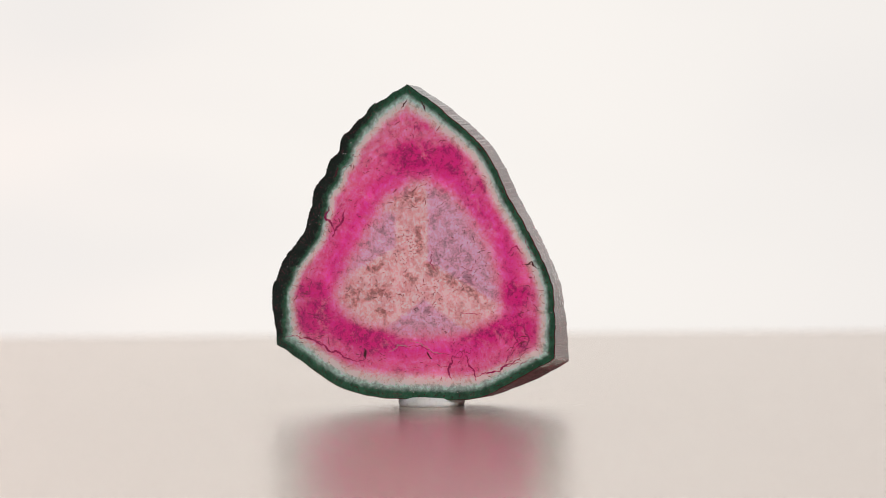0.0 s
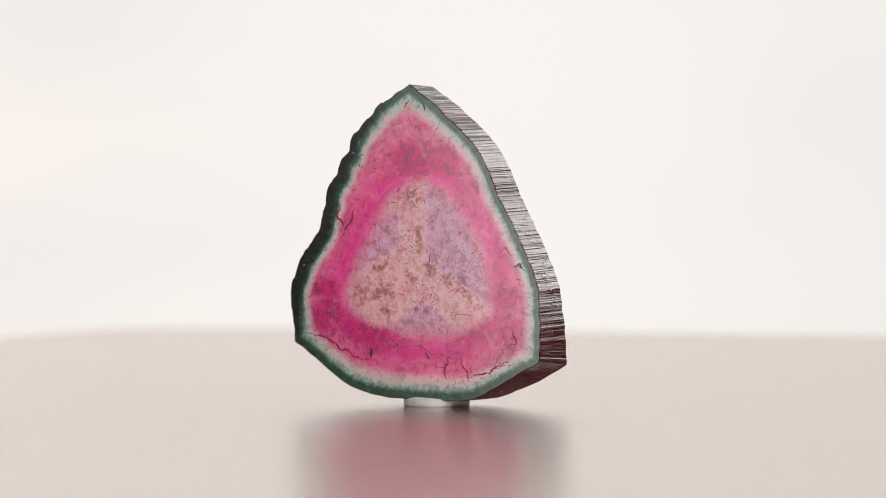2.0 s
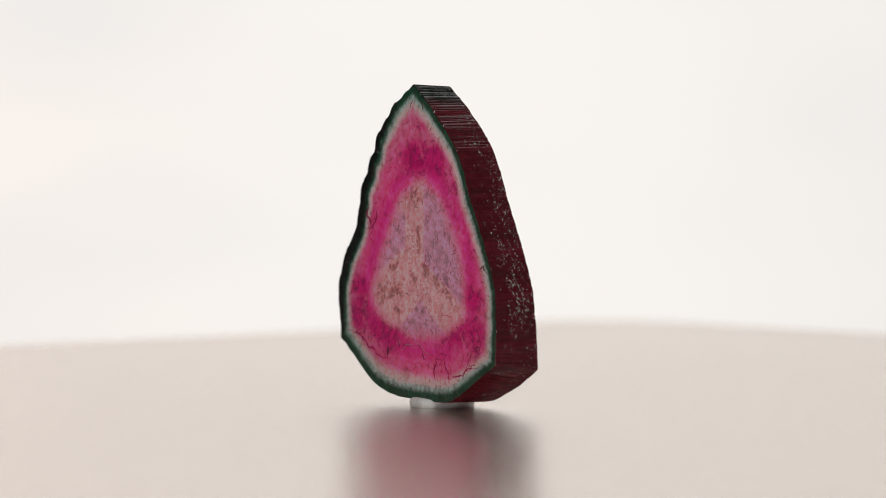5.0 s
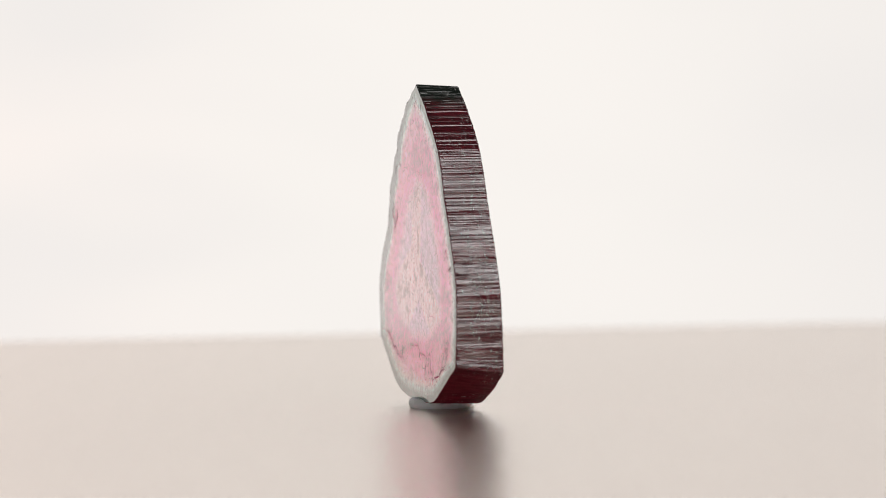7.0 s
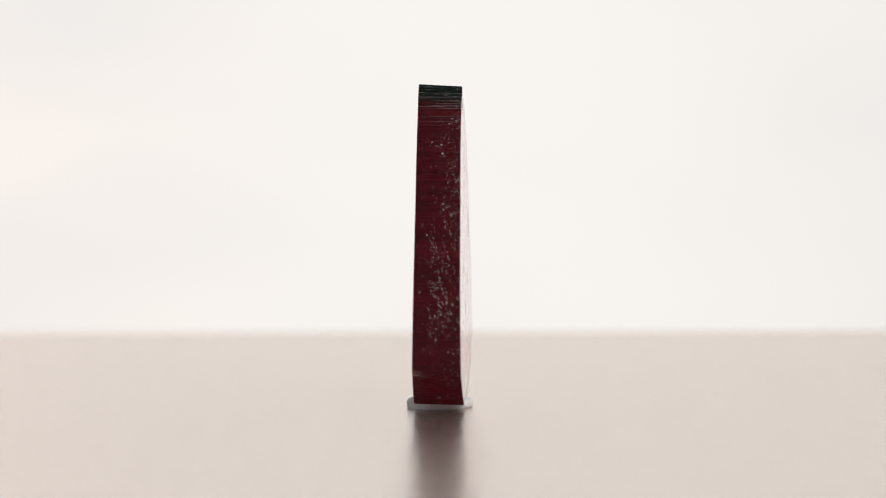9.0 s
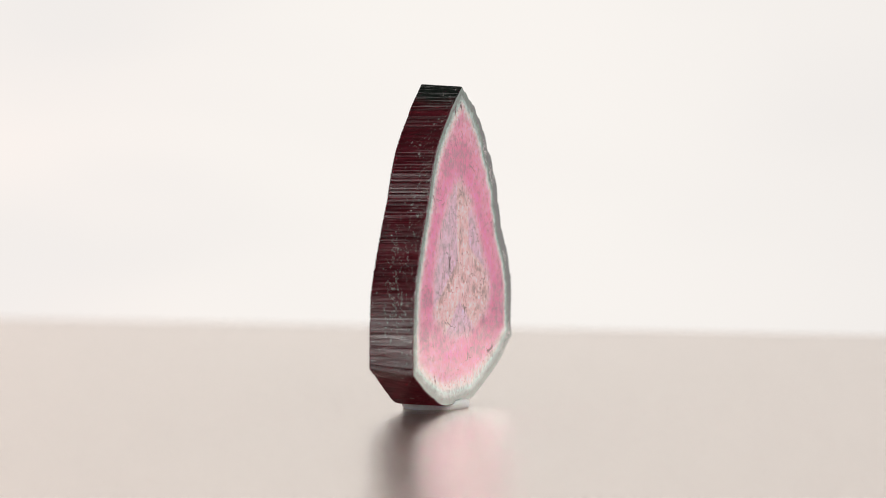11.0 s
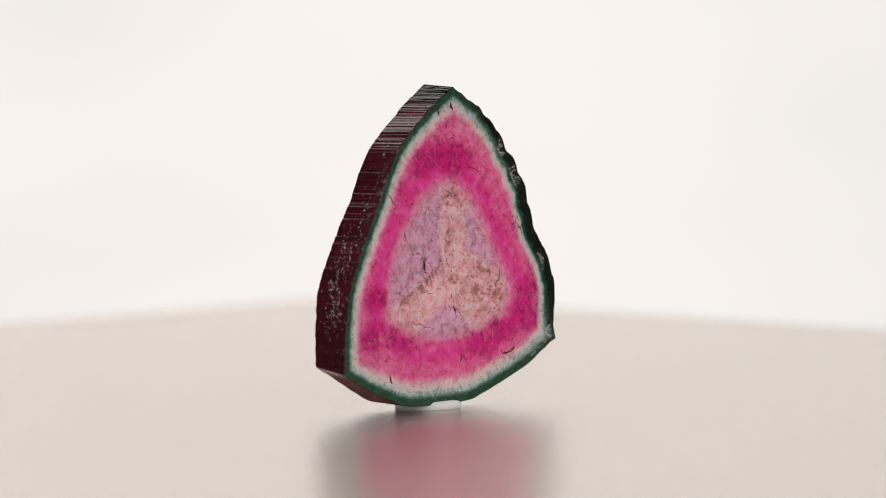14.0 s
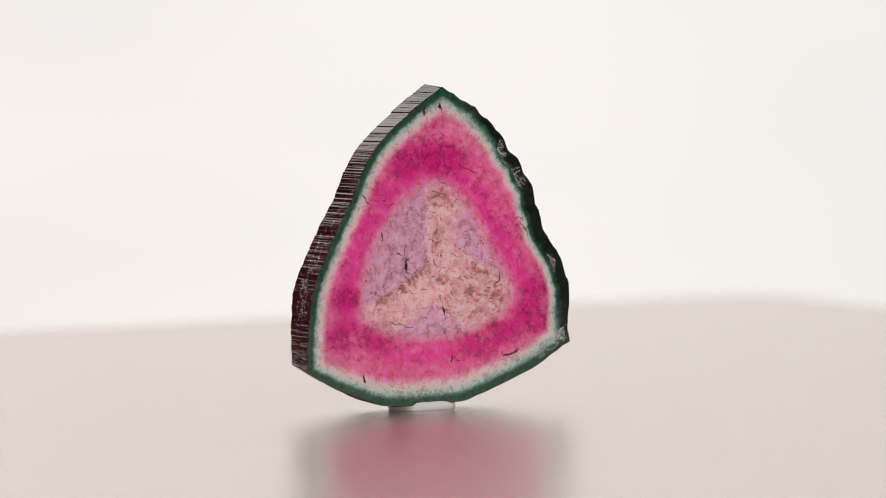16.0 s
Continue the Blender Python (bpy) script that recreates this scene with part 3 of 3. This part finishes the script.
def build_slice():
    thing = new("tourmaline_slice")
    tagged(thing, "polished watermelon tourmaline slice, pink with green rind, standing on white putty", "gemstone")
    line = outline_points()
    far = outline_points(BACK_LINE)
    front, back = inset(line, 0.07), inset(far, 0.07)
    cut_face("front_face", front, front_x, -1, thing, "sawn face with pink mantle and mauve core")
    cut_face("back_face", back, back_x, 1, thing, "sawn face with pink mantle and mauve core")
    build_rim(line, far, front, back, thing)
    rim_flakes(line, thing)
    f, b = front_x, back_x
    # fissures of the front face
    seams = [(((-13.2, 6.6), (-11.6, 6.5), (-10.2, 6.3), (-8.6, 5.2), (-7.0, 4.6), (-4.6, 4.5)), 0.30),
            (((-2.4, 6.1), (-0.4, 5.9), (1.6, 5.1), (3.4, 4.9)), 0.14),
            (((3.4, 4.9), (3.1, 4.0), (3.3, 2.6)), 0.34), (((4.6, 5.0), (5.0, 4.0), (5.7, 2.5)), 0.30), (((3.5, 4.8), (4.4, 5.3), (5.2, 5.0)), 0.14),
            (((-8.6, 19.3), (-9.0, 18.0), (-8.2, 17.0)), 0.42), (((-7.1, 19.0), (-7.6, 17.4), (-8.4, 16.2)), 0.34)]
    flank_cracks = [(((-7.7, 23.0), (-8.2, 22.0)), 0.28), (((9.6, 7.8), (9.8, 6.2), (9.2, 5.4)), 0.16), (((10.2, 6.4), (10.6, 5.2)), 0.12),
            (((8.7, 14.6), (9.7, 15.4), (10.4, 14.6)), 0.18), (((10.4, 13.6), (11.2, 13.9), (11.9, 13.2)), 0.22), (((10.6, 16.3), (11.4, 14.6)), 0.10)]
    core_cracks = [(((4.2, 13.4), (5.3, 13.0), (6.2, 14.3)), 0.10), (((1.4, 14.9), (1.3, 13.7), (2.0, 12.8)), 0.16), (((-2.1, 22.6), (0.6, 22.2), (2.8, 22.1)), 0.07),
            (((-0.9, 29.4), (-1.4, 28.6)), 0.22), (((0.6, 29.2), (0.9, 28.2)), 0.26), (((7.8, 3.6), (9.2, 4.1), (10.8, 4.4)), 0.10), (((0.9, 5.3), (1.4, 4.6)), 0.30),
            (((-5.3, 5.6), (-5.1, 4.6)), 0.40), (((3.9, 9.1), (6.4, 9.0)), 0.09)]
    foot_cracks = [(((5.6, 2.9), (7.0, 3.3), (8.8, 4.1), (10.4, 5.2)), 0.26), (((10.5, 8.0), (10.9, 6.6), (10.6, 5.9)), 0.26), (((8.4, 3.9), (8.9, 4.9)), 0.2)]
    for i, (points, width) in enumerate(seams + flank_cracks + core_cracks + foot_cracks):
        crack(points, width * 0.55, f, -1, thing, 20 + i, CRACK if i in (7, 11, 16, 17, 19, 20) else HEALED)
    # fissures of the back face
    for i, (points, width) in enumerate((
            (((5.8, 17.2), (5.9, 16.0)), 0.16), (((3.4, 14.4), (3.2, 13.2)), 0.30), (((3.7, 14.8), (4.4, 14.9)), 0.14), (((8.0, 20.7), (6.9, 19.6)), 0.12),
            (((-8.8, 17.6), (-9.6, 16.6)), 0.16), (((-2.6, 22.9), (-4.4, 22.4)), 0.10), (((-8.4, 5.4), (-7.6, 5.0), (-6.8, 4.9)), 0.22), (((-1.4, 5.3), (-1.3, 4.4)), 0.2),
            (((7.9, 3.8), (7.7, 2.9)), 0.26), (((-0.3, 29.2), (-0.7, 28.4)), 0.3), (((1.0, 28.9), (1.2, 27.9)), 0.26), (((6.0, 8.4), (4.0, 8.3), (1.8, 7.9)), 0.08),
            (((-6.6, 13.0), (-6.0, 11.4)), 0.14), (((-0.4, 9.9), (-0.7, 8.9)), 0.20))):
        crack(points, width * 0.8, b, 1, thing, 60 + i)
    # knots of threads: where, how wide, how many, and the way they lean
    for i, (middle, spread, count, lean) in enumerate((
            ((-8.2, 17.6), (0.5, 0.9), 26, 1.2), ((10.6, 13.9), (0.9, 0.8), 30, -0.5), ((9.6, 5.6), (1.0, 0.8), 34, 0.9), ((-4.9, 5.2), (0.9, 0.45), 26, 0.1),
            ((3.6, 12.2), (1.3, 0.8), 18, 0.5), ((-4.6, 11.6), (1.4, 0.9), 18, 0.3), ((0.2, 12.4), (0.8, 1.2), 12, 1.3), ((-0.5, 19.6), (1.2, 0.7), 18, 0.2),
            ((0.4, 9.6), (0.9, 0.7), 12, 1.0), ((4.4, 3.8), (0.9, 0.8), 24, 1.3), ((0.6, 25.8), (1.8, 1.3), 26, 0.8), ((-5.4, 22.8), (1.3, 0.7), 22, 0.4),
            ((5.9, 21.6), (0.8, 0.6), 26, 0.6), ((-11.2, 10.6), (1.0, 1.6), 30, 0.1), ((10.6, 10.0), (0.8, 1.2), 24, 0.0), ((5.4, 15.0), (0.9, 0.9), 18, 0.7), ((-10.6, 6.7), (1.2, 0.35), 22, -0.4))):
        tangle(middle, spread, round(count * 0.65), f, -1, thing, 100 + i, lean)
    for i, (middle, spread, count, lean) in enumerate((
            ((3.3, 13.8), (0.4, 0.8), 20, 1.3), ((-0.4, 19.4), (1.1, 0.9), 40, 0.3), ((-1.2, 13.6), (2.0, 1.6), 34, 0.6), ((-4.0, 11.2), (1.2, 0.8), 18, 0.4),
            ((-0.6, 9.4), (0.8, 0.6), 22, 1.0), ((3.2, 11.3), (1.3, 0.6), 34, 0.2), ((8.4, 6.0), (1.1, 0.8), 28, 0.8), ((6.2, 20.4), (1.2, 0.5), 20, -0.6),
            ((-8.8, 16.4), (0.7, 1.0), 26, -1.0), ((-1.0, 4.8), (3.0, 0.6), 16, 0.1), ((-7.6, 5.2), (0.8, 0.4), 20, 0.2), ((0.2, 25.6), (1.5, 1.0), 12, 0.8), ((9.6, 11.6), (0.7, 0.9), 20, 0.2))):
        tangle(middle, spread, round(count * 0.65), b, 1, thing, 140 + i, lean)
    for i, points in enumerate((((-3.0, 5.2), (-2.0, 5.9), (-0.6, 5.7)), ((-0.9, 6.4), (0.9, 5.8), (2.6, 5.1)))):
        crack(points, 0.07, f, -1, thing, 180 + i, PALE)
    flecks("edge_crumble", 260, f, -1, thing, 13, CRACK, front, 0.10, 0.05, -0.3, (0.016, 0.04))
    flecks("edge_crumble", 260, b, 1, thing, 14, CRACK, back, 0.10, 0.05, -0.3, (0.022, 0.045))
    flecks("inclusion_speckle", 380, f, -1, thing, 5, FLECK, front, 0.15, 0.032, 0.12)
    flecks("inclusion_speckle", 380, b, 1, thing, 6, FLECK, back, 0.15, 0.032, 0.12)
    flecks("chip_speckle", 150, f, -1, thing, 7, SPARK, front, 0.07, 0.026, 0.05, (0.3, 1.0), 1.0)
    flecks("chip_speckle", 260, b, 1, thing, 8, SPARK, back, 0.07, 0.025, 0.05)
    flecks("chip_speckle", 380, b, 1, thing, 11, SPARK, back, 0.10, 0.035, -0.05, (0.014, 0.085), -6.5)
    flecks("chip_speckle", 60, f, -1, thing, 12, SPARK, front, 0.09, 0.04, 0.0, (0.01, 0.12), 20)
    return thing


tourmaline = build_slice()


# ---- the putty foot ----
def build_putty():
    """A pressed lump of white putty, fatter at both rims where the stone squeezed it out."""
    rings, count = 14, 64
    verts, faces = [], []
    for r in range(rings + 1):
        t = r / rings
        for i in range(count):
            a = 2 * math.pi * i / count
            wide = 3.18 * (1 + 0.07 * noise.noise((math.cos(a) * 1.3, math.sin(a) * 1.3, 1)) + 0.035 * noise.noise((math.cos(a) * 6, math.sin(a) * 6, 2 + t * 2)))
            swell = 0.56 + (0.12 if math.cos(a) < 0 else 0.05) * abs(math.cos(a)) ** 2 + 0.10 * noise.noise((math.cos(a) * 2, math.sin(a) * 2, 4))
            if t < 0.6:                    # the bulging side, a little over half a turn of it
                turn = -0.9 + (0.9 + math.pi / 2) * t / 0.6
                rad = wide - swell * 0.62 * (1 - math.cos(turn))
                z = swell * (math.sin(turn) + math.sin(0.9)) / (1 + math.sin(0.9)) * 1.35
            else:                          # the pressed top
                k = (t - 0.6) / 0.4
                rad = (wide - swell * 0.62) * (1 - k)
                z = swell * 1.35 * (1 - k) + 0.75 * k
            verts.append(((2.1 + rad * math.cos(a)) * MM, (-0.75 + rad * math.sin(a)) * MM, z * MM))
    for r in range(rings):
        for i in range(count):
            j = (i + 1) % count
            faces.append((r * count + i, r * count + j, (r + 1) * count + j, (r + 1) * count + i))
    faces.append(tuple(range(count))[::-1])
    ob = link_mesh("putty", verts, faces, PUTTY, None, smooth=True)
    return tagged(ob, "pressed lump of white putty holding up the stone", "putty")


putty = build_putty()


def motions():
    rows = [(t, pose(0, 0, 0, 0, 0, -TURN_RATE * (t - EDGE_ON))) for t in range(0, 17)]
    for thing in (plate, putty, tourmaline):
        walk(thing, rows)


motions()
